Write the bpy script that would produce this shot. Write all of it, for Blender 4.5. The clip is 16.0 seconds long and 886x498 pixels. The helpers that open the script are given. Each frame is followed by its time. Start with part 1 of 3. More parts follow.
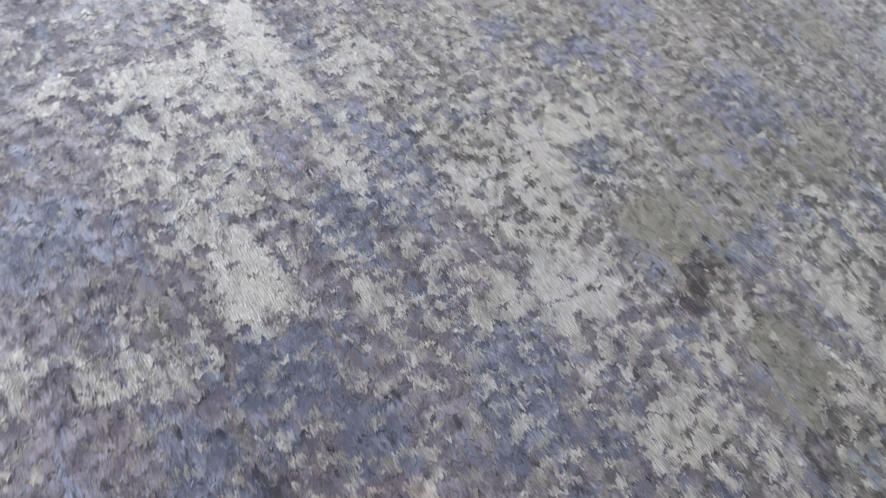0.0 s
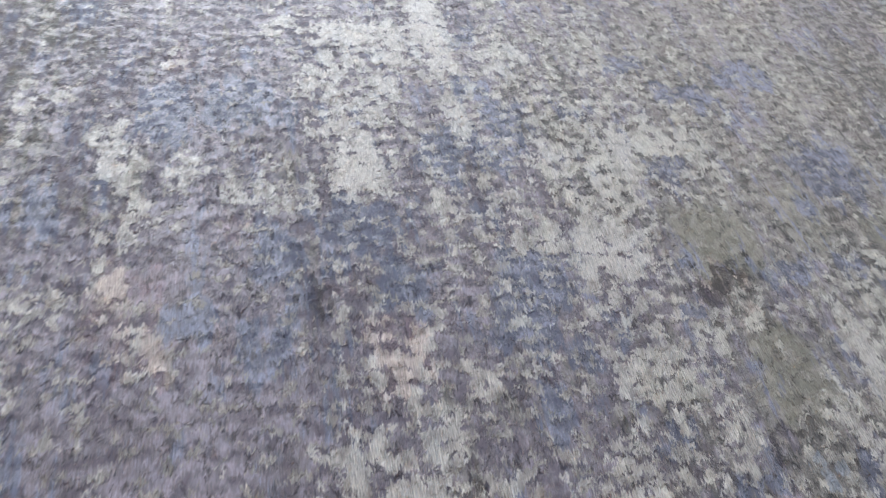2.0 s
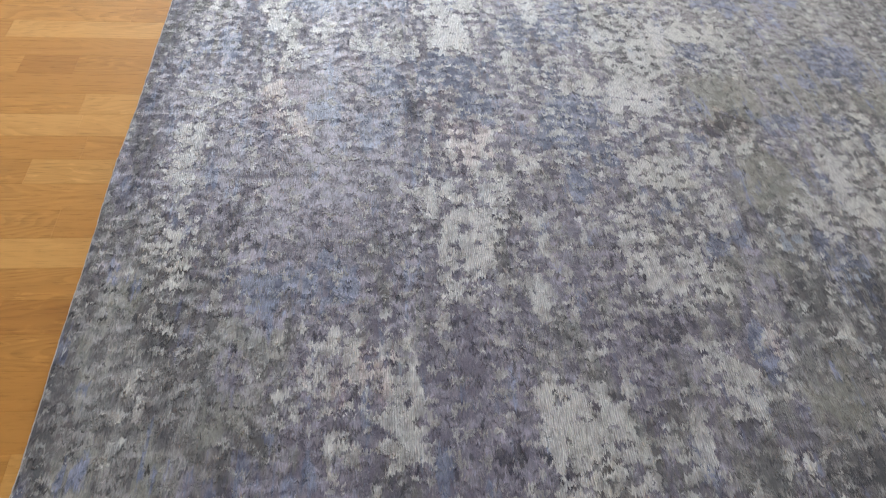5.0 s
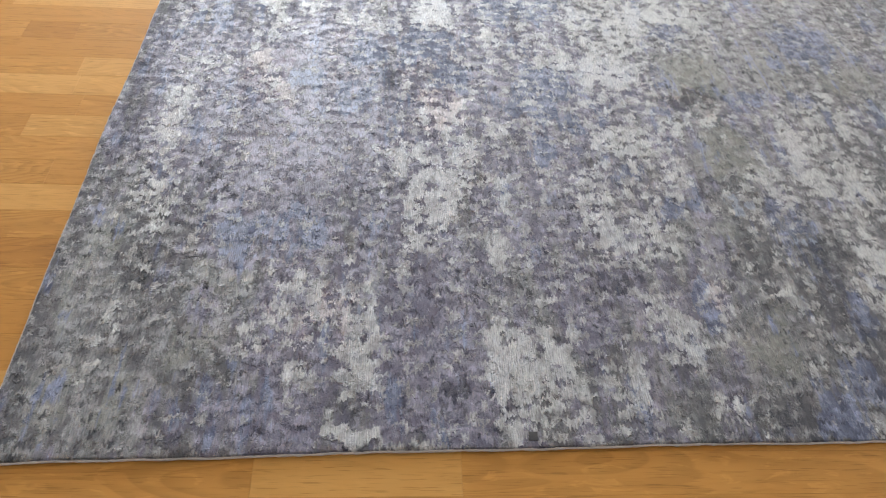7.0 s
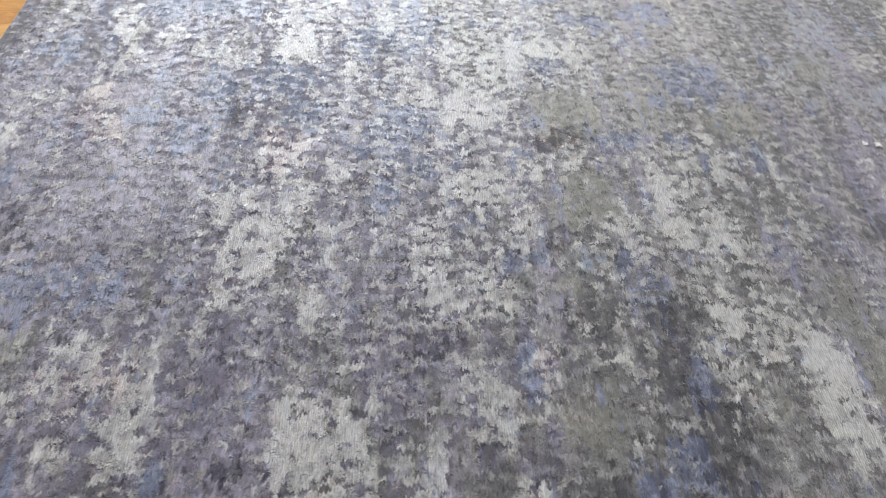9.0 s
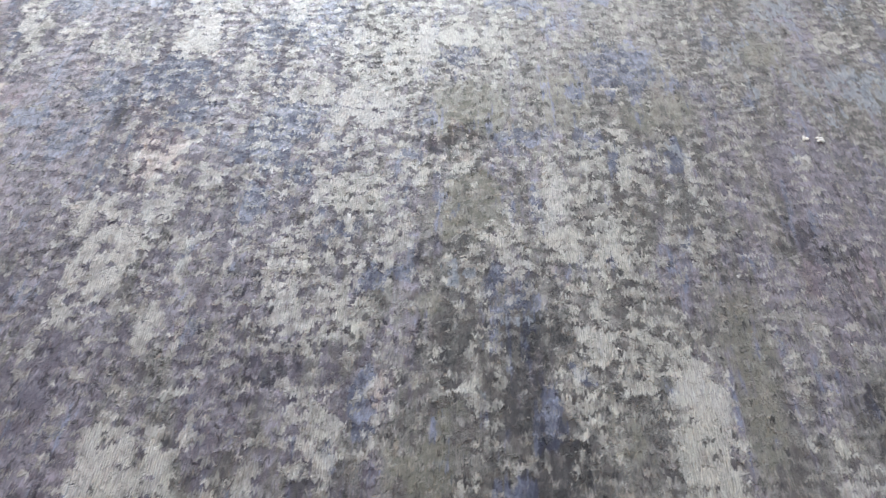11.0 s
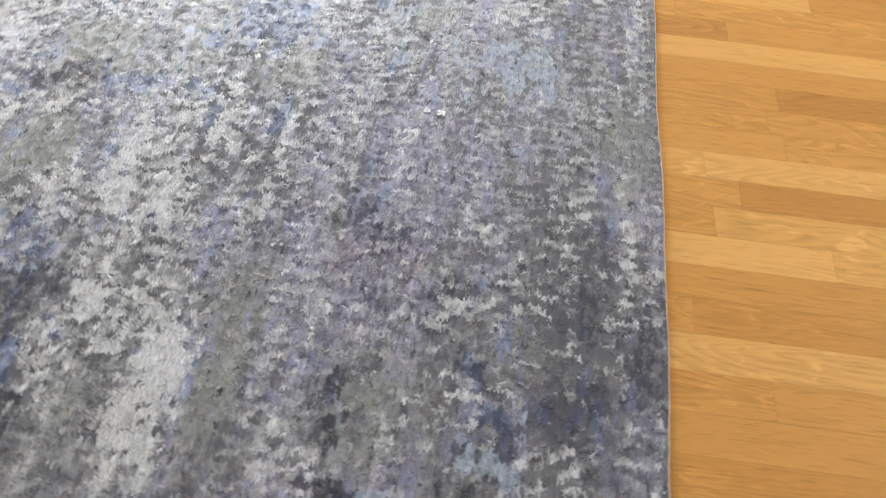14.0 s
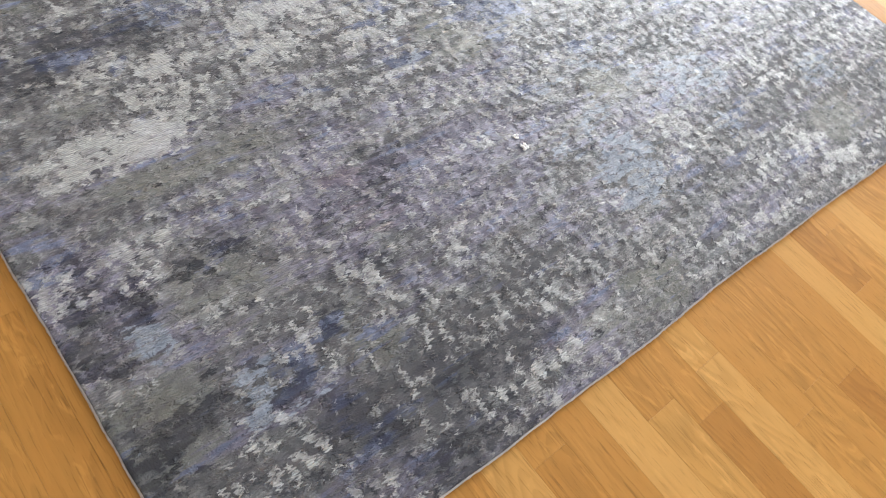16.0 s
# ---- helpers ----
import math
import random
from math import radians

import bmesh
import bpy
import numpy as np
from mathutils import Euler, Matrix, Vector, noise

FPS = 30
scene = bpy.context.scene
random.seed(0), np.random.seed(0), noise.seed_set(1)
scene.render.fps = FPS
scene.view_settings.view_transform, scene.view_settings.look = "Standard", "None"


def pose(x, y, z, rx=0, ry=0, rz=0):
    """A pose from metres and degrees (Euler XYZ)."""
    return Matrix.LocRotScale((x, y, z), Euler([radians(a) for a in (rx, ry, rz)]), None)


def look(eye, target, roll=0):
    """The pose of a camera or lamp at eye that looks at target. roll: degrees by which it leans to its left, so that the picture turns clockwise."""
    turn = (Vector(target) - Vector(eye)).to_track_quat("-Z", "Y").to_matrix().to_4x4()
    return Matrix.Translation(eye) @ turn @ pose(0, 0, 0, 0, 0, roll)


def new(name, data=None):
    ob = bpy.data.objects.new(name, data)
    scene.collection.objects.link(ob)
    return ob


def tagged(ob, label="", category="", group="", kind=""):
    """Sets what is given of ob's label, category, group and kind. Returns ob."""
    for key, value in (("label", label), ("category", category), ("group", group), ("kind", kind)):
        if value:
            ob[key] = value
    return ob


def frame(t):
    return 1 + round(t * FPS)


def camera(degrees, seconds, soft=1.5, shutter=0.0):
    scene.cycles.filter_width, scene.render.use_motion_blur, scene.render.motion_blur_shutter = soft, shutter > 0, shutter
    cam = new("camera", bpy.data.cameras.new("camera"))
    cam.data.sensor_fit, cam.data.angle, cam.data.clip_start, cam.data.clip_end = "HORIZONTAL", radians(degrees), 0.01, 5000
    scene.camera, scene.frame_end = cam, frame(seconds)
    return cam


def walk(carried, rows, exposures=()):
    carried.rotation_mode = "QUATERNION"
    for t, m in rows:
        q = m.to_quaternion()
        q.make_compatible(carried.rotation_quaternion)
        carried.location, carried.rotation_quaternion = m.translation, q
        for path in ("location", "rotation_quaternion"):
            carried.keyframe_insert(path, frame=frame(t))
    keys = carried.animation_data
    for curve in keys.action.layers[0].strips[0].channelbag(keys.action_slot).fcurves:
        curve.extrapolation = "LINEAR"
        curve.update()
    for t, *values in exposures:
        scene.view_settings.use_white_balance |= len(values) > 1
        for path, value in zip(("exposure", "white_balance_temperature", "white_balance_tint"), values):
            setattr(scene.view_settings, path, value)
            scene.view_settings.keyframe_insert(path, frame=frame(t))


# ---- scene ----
# ---- camera and walk ----
cam = camera(64.9, 16.0, 1.1, 0.4)
PATH = [
    (0, (0.631, 0.896, 1.073), (1.472, 1.575, -0.609), 20.4),
    (0.5, (0.597, 0.741, 1.116), (1.373, 1.547, -0.542), 19.8),
    (1, (0.605, 0.622, 1.148), (1.31, 1.532, -0.488), 18.8),
    (1.5, (0.653, 0.494, 1.13), (1.249, 1.531, -0.473), 16.8),
    (2, (0.647, 0.359, 1.148), (1.106, 1.498, -0.431), 13.2),
    (2.5, (0.607, 0.178, 1.156), (0.944, 1.392, -0.398), 10.6),
    (3, (0.619, 0.044, 1.18), (0.908, 1.29, -0.357), 8.8),
    (3.5, (0.644, -0.064, 1.193), (0.877, 1.162, -0.37), 8.4),
    (4, (0.66, -0.178, 1.209), (0.843, 1.052, -0.357), 7.4),
    (4.5, (0.643, -0.28, 1.221), (0.81, 0.965, -0.336), 5.4),
    (5, (0.618, -0.389, 1.223), (0.803, 0.865, -0.324), 6.2),
    (5.2, (0.617, -0.426, 1.222), (0.798, 0.83, -0.324), 6.3),
    (7.3, (0.791, -0.543, 1.238), (0.929, 0.723, -0.304), 6.0),
    (7.5, (0.838, -0.54, 1.242), (0.984, 0.728, -0.298), 5.8),
    (8, (0.927, -0.518, 1.247), (1.136, 0.758, -0.279), 7.0),
    (8.5, (1.003, -0.456, 1.233), (1.212, 0.835, -0.28), 6.3),
    (8.7, (1.056, -0.428, 1.223), (1.236, 0.871, -0.288), 6.6),
    (10.8, (1.555, -0.306, 1.19), (1.505, 0.96, -0.358), 0.5),
    (11, (1.587, -0.251, 1.214), (1.545, 0.974, -0.367), 0.3),
    (11.5, (1.732, -0.205, 1.231), (1.694, 0.979, -0.38), 0.2),
    (12, (1.919, -0.196, 1.235), (1.889, 0.965, -0.393), -0.9),
    (12.5, (2.103, -0.211, 1.231), (2.056, 0.934, -0.408), -1.7),
    (13, (2.247, -0.184, 1.213), (2.187, 0.939, -0.44), -2.0),
    (13.5, (2.423, -0.14, 1.215), (2.371, 0.963, -0.453), 3.0),
    (14, (2.58, -0.124, 1.22), (2.518, 0.982, -0.445), 5.0),
    (14.5, (2.748, -0.139, 1.213), (2.514, 1.003, -0.412), 12.0),
    (15, (2.865, -0.102, 1.184), (2.462, 0.997, -0.438), 14.9),
    (15.5, (2.991, -0.024, 1.188), (2.454, 0.999, -0.445), 19.1),
    (16, (3.086, 0.034, 1.196), (2.421, 0.972, -0.441), 19.3),
]
EXPOSURE = [(0, -0.36), (2, -0.32), (5, -0.36), (8, -0.12), (12, -0.08), (14, 0.14), (15.5, 0.11), (16, 0.03)]
walk(cam, [(t, look(eye, target, roll)) for t, eye, target, roll in PATH], EXPOSURE)

# ---- world and large lights ----
world = bpy.data.worlds.new("daylight")
scene.world = world
world.use_nodes = True
wn = world.node_tree
sky = wn.nodes.new("ShaderNodeTexSky")
sky.sky_type = "NISHITA"
sky.sun_disc = False
sky.sun_elevation = radians(38)
sky.sun_rotation = radians(150)
wn.links.new(sky.outputs[0], wn.nodes["Background"].inputs[0])
wn.nodes["Background"].inputs[1].default_value = 0.12

# room: rug from x 0 to 3 and y 0 to 2.5 on the floor at z 0
X0, X1, Y0, Y1, HIGH = -3.2, 6.4, -3.0, 6.6, 2.6
BACK_WINDOWS = [(-1.6, 2.05)]   # openings along x in the back wall
SILL, HEAD = 0.55, 2.2
SIDE_WINDOW = (0.6, 2.4)                   # opening along y in the right wall


def window_lamp(name, place, turn, wide, high, watts):
    data = bpy.data.lights.new(name, "AREA")
    data.shape, data.size, data.size_y = "RECTANGLE", wide, high
    data.energy, data.color = watts, (0.87, 0.94, 1.0)
    ob = new(name, data)
    ob.matrix_world = pose(*place, *turn)
    return ob


for a, b in BACK_WINDOWS:
    window_lamp("window_light", ((a + b) / 2, Y1 + 0.06, (SILL + HEAD) / 2), (-90, 0, 0), b - a, HEAD - SILL, 660)
a, b = SIDE_WINDOW
window_lamp("window_light", (X1 + 0.06, (a + b) / 2, (SILL + HEAD) / 2), (90, 0, 90), b - a, HEAD - SILL, 80)


# ---- node helpers ----
class Nodes:
    """Short ways to add shader nodes to a material."""

    def __init__(self, name):
        self.material = bpy.data.materials.new(name)
        self.material.use_nodes = True
        self.tree = self.material.node_tree
        self.bsdf = self.tree.nodes["Principled BSDF"]

    def add(self, kind, **values):
        return self.tree.nodes.new("ShaderNode" + kind)

    def put(self, socket, value):
        if isinstance(value, bpy.types.NodeSocket):
            self.tree.links.new(value, socket)
        elif isinstance(value, (tuple, list)) and socket.type == "RGBA":
            socket.default_value = (*value[:3], 1)
        else:
            socket.default_value = value

    def math(self, op, a, b=0.0, c=0.0, clamp=False):
        node = self.add("Math")
        node.operation, node.use_clamp = op, clamp
        for n, v in enumerate((a, b, c)):
            self.put(node.inputs[n], v)
        return node.outputs[0]

    def vec(self, op, a, b=(0, 0, 0)):
        node = self.add("VectorMath")
        node.operation = op
        self.put(node.inputs[0], a)
        self.put(node.inputs[1], b)
        return node.outputs[0]

    def noise(self, place, scale, detail=2.0, rough=0.5, warp=0.0):
        node = self.add("TexNoise")
        self.put(node.inputs["Vector"], place)
        node.inputs["Scale"].default_value = scale
        node.inputs["Detail"].default_value = detail
        node.inputs["Roughness"].default_value = rough
        node.inputs["Distortion"].default_value = warp
        return node.outputs["Fac"]

    def attribute(self, name):
        node = self.add("Attribute")
        node.attribute_name = name
        return node.outputs["Fac"]

    def step(self, value, low, high):
        node = self.add("MapRange")
        node.interpolation_type = "SMOOTHSTEP"
        self.put(node.inputs[0], value)
        self.put(node.inputs[1], low)
        self.put(node.inputs[2], high)
        return node.outputs[0]

    def mix(self, fac, a, b, blend="MIX"):
        node = self.add("Mix")
        node.data_type, node.blend_type = "RGBA", blend
        self.put(node.inputs[0], fac)
        self.put(node.inputs[6], a)
        self.put(node.inputs[7], b)
        return node.outputs[2]

    def bump(self, height, strength, distance, below=None):
        node = self.add("Bump")
        node.inputs["Strength"].default_value = strength
        node.inputs["Distance"].default_value = distance
        self.put(node.inputs["Height"], height)
        if below is not None:
            self.put(node.inputs["Normal"], below)
        return node.outputs[0]

    def finish(self, colour, rough, normal=None, **more):
        self.put(self.bsdf.inputs["Base Color"], colour)
        self.put(self.bsdf.inputs["Roughness"], rough)
        if normal is not None:
            self.put(self.bsdf.inputs["Normal"], normal)
        for key, value in more.items():
            self.put(self.bsdf.inputs[key.replace("_", " ")], value)
        return self.material


# ---- materials ----
def nap(m, normal):
    """The pile leans, brushed mostly towards the back."""
    return m.vec("NORMALIZE", m.vec("ADD", normal, (0.16, 0.20, 0.0)))


def rug_pile():
    """Raised ribbed silk in silver, lavender and blues over a flat taupe wool ground."""
    m = Nodes("rug_pile")
    place = m.add("TexCoord").outputs["Object"]
    # knots of about 3 by 4 mm, their rows a little uneven
    jitter = m.vec("SCALE", m.vec("SUBTRACT", noise_colour(m, place, 90.0), (0.5, 0.5, 0.5)))
    jitter.node.inputs["Scale"].default_value = 0.012
    knot = m.vec("ADD", place, jitter)
    # each warp column ends its colours at its own height, which frays every edge along y
    column = m.noise(m.vec("MULTIPLY", place, (260.0, 38.0, 0.0)), 1.0, 0.0)
    fray = m.add("CombineXYZ")
    m.put(fray.inputs[1], m.math("MULTIPLY", m.math("SUBTRACT", column, 0.5), 0.024))
    flow = m.vec("ADD", knot, fray.outputs[0])
    knot = m.vec("MULTIPLY", m.vec("SNAP", flow, (0.0018, 0.0022, 1.0)), (1.0, 0.68, 1.0))
    flow = m.vec("MULTIPLY", flow, (1.0, 0.68, 1.0))
    shift = lambda x, y: m.vec("ADD", knot, (x, y, 0.0))
    n_ground = m.noise(m.vec("MULTIPLY", shift(7.3, 2.1), (0.72, 1.6, 1.0)), 41.0, 3.0, 0.56)
    n_open = m.noise(m.vec("MULTIPLY", shift(11.3, 5.5), (0.68, 1.6, 1.0)), 43.0, 3.0, 0.56)
    n_small = m.noise(shift(17.3, 6.1), 95.0, 2.0, 0.55)
    n_wide = m.noise(shift(2.2, 8.8), 10.0, 2.0, 0.5)
    n_pale = m.noise(m.vec("MULTIPLY", knot, (0.76, 1.5, 1.0)), 36.0, 3.0, 0.55)
    n_hue = m.noise(m.vec("MULTIPLY", shift(3.7, 9.4), (1.0, 0.55, 1.0)), 18.0, 4.0, 0.62)
    n_sky = m.noise(shift(5.1, 17.7), 34.0, 3.0, 0.62)
    n_dark = m.noise(shift(15.1, 4.7), 50.0, 3.0, 0.58)
    n_lot = m.noise(shift(8.0, 13.0), 48.0, 2.0, 0.5)
    n_tint = m.noise(m.vec("MULTIPLY", shift(21.0, 3.0), (1.0, 0.5, 1.0)), 22.0, 3.0, 0.62)
    n_fine = m.noise(shift(1.0, 31.0), 170.0, 2.0, 0.6)
    # the same patches without the steps from knot to knot, for the height of the pile
    h_open = m.noise(m.vec("MULTIPLY", m.vec("ADD", flow, (11.3, 5.5, 0.0)), (0.68, 1.6, 1.0)), 43.0, 3.0, 0.56)
    h_pale = m.noise(m.vec("MULTIPLY", flow, (0.76, 1.5, 1.0)), 36.0, 3.0, 0.55)
    h_ground = m.noise(m.vec("MULTIPLY", m.vec("ADD", flow, (7.3, 2.1, 0.0)), (0.72, 1.6, 1.0)), 41.0, 3.0, 0.56)
    # single warp lines that carry one yarn for a hand's length or more
    line = m.vec("MULTIPLY", m.vec("SNAP", place, (0.0036, 0.0001, 1.0)), (1.0, 0.055, 1.0))
    n_line = m.noise(line, 130.0, 2.0, 0.6)
    n_line_b = m.noise(m.vec("ADD", line, (9.0, 4.0, 0.0)), 100.0, 2.0, 0.6)
    lean_pale = m.math("MULTIPLY", m.math("SUBTRACT", n_line, 0.5), 0.22)
    lean_open = m.math("MULTIPLY", m.math("SUBTRACT", n_line, 0.5), -0.12)
    lean_hue = m.math("MULTIPLY", m.math("SUBTRACT", n_line_b, 0.5), 0.45)
    n_pale = m.math("ADD", n_pale, lean_pale)
    n_ground = m.math("ADD", n_ground, lean_open)
    h_pale = m.math("ADD", h_pale, lean_pale)
    h_ground = m.math("ADD", h_ground, lean_open)
    n_hue = m.math("ADD", n_hue, lean_hue)
    n_tint = m.math("ADD", n_tint, lean_hue)
    n_sky = m.math("ADD", n_sky, lean_hue)
    n_dark = m.math("SUBTRACT", n_dark, lean_pale)

    def where(noise_value, field, none, full, edge=0.02):
        level = m.math("MULTIPLY_ADD", m.attribute(field), full - none, none)
        return m.step(noise_value, m.math("SUBTRACT", level, edge), m.math("ADD", level, edge))

    # dye lots: the hue changes over wide soft-edged areas, alike in silk and wool
    hue = m.mix(m.step(n_tint, 0.35, 0.65), (0.97, 1.0, 1.06), (1.0, 0.985, 1.075))
    hue = m.mix(where(n_hue, "olive", 0.72, 0.34, 0.08), hue, (0.987, 1.004, 0.958))
    hue = m.mix(where(n_hue, "lavender", 0.74, 0.34, 0.10), hue, (0.985, 0.945, 1.29))
    hue = m.mix(where(n_hue, "blue", 0.70, 0.37, 0.05), hue, (0.80, 0.93, 1.45))
    sky = where(n_sky, "sky", 0.76, 0.46, 0.03)
    # flat weave in five tones, patch beside patch
    n_base = m.math("ADD", m.math("MULTIPLY_ADD", n_ground, 0.72, m.math("MULTIPLY", n_small, 0.28)), m.math("MULTIPLY", lean_open, -1.2))
    n_base = m.math("MULTIPLY_ADD", m.attribute("tone"), 0.25, n_base)
    rung = lambda level: m.step(n_base, level - 0.010, level + 0.010)
    mid_mask = rung(0.502)
    base = m.mix(rung(0.425), (0.082, 0.082, 0.084), (0.117, 0.116, 0.116))
    base = m.mix(mid_mask, base, (0.162, 0.161, 0.160))
    base = m.mix(rung(0.562), base, (0.230, 0.229, 0.228))
    base = m.mix(rung(0.615), base, (0.300, 0.298, 0.297))
    # plain stretches keep to one tone
    plain_mask = m.math("MULTIPLY", where(n_hue, "olive", 0.66, 0.34, 0.07), 0.62)
    plain_tone = m.vec("SCALE", m.mix(m.step(n_small, 0.4, 0.6), (0.200, 0.201, 0.198), (0.244, 0.245, 0.241)))
    m.put(plain_tone.node.inputs["Scale"], m.math("MULTIPLY_ADD", m.attribute("tone"), 1.4, 1.0))
    base = m.mix(plain_mask, base, plain_tone)
    base = m.mix(m.math("MULTIPLY", m.step(m.attribute("lavender"), 0.45, 1.0), 0.30), base, m.mix(m.step(n_small, 0.4, 0.6), (0.160, 0.159, 0.161), (0.206, 0.204, 0.207)))
    dark_mask = where(n_dark, "dark", 0.635, 0.46, 0.025)
    base = m.mix(m.math("MULTIPLY", dark_mask, 0.97), base, m.mix(m.step(n_tint, 0.4, 0.6), (0.036, 0.036, 0.042), (0.062, 0.062, 0.068)))
    # silver silk over it, with holes
    open_level = m.math("MULTIPLY_ADD", m.attribute("ground"), -0.24, 0.635)
    open_level = m.math("ADD", open_level, m.math("MULTIPLY", m.math("SUBTRACT", n_wide, 0.5), 0.2))
    holes = m.step(n_open, m.math("SUBTRACT", open_level, 0.012), m.math("ADD", open_level, 0.012))
    pale_mask = m.math("MULTIPLY", where(n_pale, "pale", 0.63, 0.43, 0.012), m.math("SUBTRACT", 1.0, holes))
    # the silk is grey where it is sparse and silver in the dense motifs
    bright = m.step(m.math("MULTIPLY_ADD", m.attribute("pale"), 0.30, n_lot), 0.52, 0.98)
    silver = m.mix(bright, (0.235, 0.236, 0.237), (0.536, 0.549, 0.545))
    colour = m.mix(pale_mask, base, silver)
    ground = m.math("SUBTRACT", 1.0, m.math("MAXIMUM", pale_mask, mid_mask))
    dyed = m.mix(1.0, colour, hue, "MULTIPLY")
    colour = m.mix(m.math("MULTIPLY_ADD", pale_mask, -0.8, 1.0, clamp=True), colour, dyed)
    colour = m.mix(where(n_tint, "warm", 0.76, 0.38, 0.06), colour, m.mix(1.0, colour, (1.10, 0.985, 0.97), "MULTIPLY"))
    colour = m.mix(m.math("MULTIPLY", sky, m.math("MULTIPLY_ADD", dark_mask, -0.8, 0.86)), colour, m.mix(m.step(n_lot, 0.36, 0.64), (0.185, 0.222, 0.287), (0.30, 0.343, 0.42)))
    colour = m.mix(1.0, colour, m.mix(m.step(n_fine, 0.28, 0.72), (0.86, 0.86, 0.868), (1.04, 1.04, 1.036)), "MULTIPLY")
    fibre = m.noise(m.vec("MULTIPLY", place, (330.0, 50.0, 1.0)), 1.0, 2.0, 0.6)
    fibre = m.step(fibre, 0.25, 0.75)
    # ribs along the warp in the silk, and the tufts
    rib = m.add("TexWave")
    rib.wave_type, rib.bands_direction = "BANDS", "X"
    m.put(rib.inputs["Vector"], place)
    rib.inputs["Scale"].default_value = 70.0
    rib.inputs["Distortion"].default_value = 5.0
    rib.inputs["Detail"].default_value = 2.0
    rib.inputs["Detail Scale"].default_value = 0.6
    raised = m.math("SUBTRACT", 1.0, ground)
    combed = m.math("MAXIMUM", m.step(m.noise(place, 9.0, 3.0), 0.46, 0.66), m.step(m.attribute("pale"), 0.75, 1.1))
    ribs = m.math("MULTIPLY", m.math("MULTIPLY_ADD", fibre, 0.7, m.math("MULTIPLY", rib.outputs["Fac"], combed)), m.math("MULTIPLY_ADD", raised, 0.85, 0.15))
    # shade down between ribs and fibres, mixed into the colour as near black
    groove_shade = m.math("MULTIPLY_ADD", rib.outputs["Fac"], -0.36, 0.36)
    groove_shade = m.math("ADD", m.math("MULTIPLY", groove_shade, combed), m.math("MULTIPLY_ADD", fibre, -0.75, 0.70), clamp=True)
    colour = m.mix(m.math("MULTIPLY", m.math("MULTIPLY", groove_shade, m.math("MULTIPLY_ADD", raised, 0.6, 0.4)), 0.6), colour, (0.045, 0.046, 0.052))
    tuft = m.noise(place, 300.0, 2.0, 0.6)
    # the silk stands 2 to 3 mm over the flat weave, its edges cut on a slope
    h_holes = m.step(h_open, m.math("SUBTRACT", open_level, 0.035), m.math("ADD", open_level, 0.035))
    h_silk = m.math("MULTIPLY", where(h_pale, "pale", 0.63, 0.43, 0.035), m.math("SUBTRACT", 1.0, h_holes))
    h_base = m.step(m.math("MULTIPLY_ADD", m.attribute("tone"), 0.25, h_ground), 0.44, 0.56)
    carved = m.math("MULTIPLY_ADD", h_silk, 0.9, m.math("MULTIPLY", h_base, 0.5))
    high = m.math("ADD", m.math("MULTIPLY", ribs, 0.28), m.math("ADD", carved, m.math("MULTIPLY", tuft, 0.28)))
    rough = m.math("MULTIPLY_ADD", raised, -0.25, 0.80)
    gloss = m.math("MULTIPLY_ADD", raised, 0.20, 0.10)
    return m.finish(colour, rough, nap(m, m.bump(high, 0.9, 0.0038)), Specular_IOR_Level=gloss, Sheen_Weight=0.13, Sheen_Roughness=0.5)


def noise_colour(m, place, scale):
    node = m.add("TexNoise")
    m.put(node.inputs["Vector"], place)
    node.inputs["Scale"].default_value = scale
    node.inputs["Detail"].default_value = 2.0
    return node.outputs["Color"]


def yarn(name, colour):
    m = Nodes(name)
    place = m.add("TexCoord").outputs["Object"]
    twist = m.noise(place, 300.0, 2.0)
    tone = m.mix(m.noise(place, 14.0, 3.0), tuple(c * 0.75 for c in colour), tuple(c * 1.2 for c in colour))
    return m.finish(tone, 0.8, m.bump(twist, 0.6, 0.001))


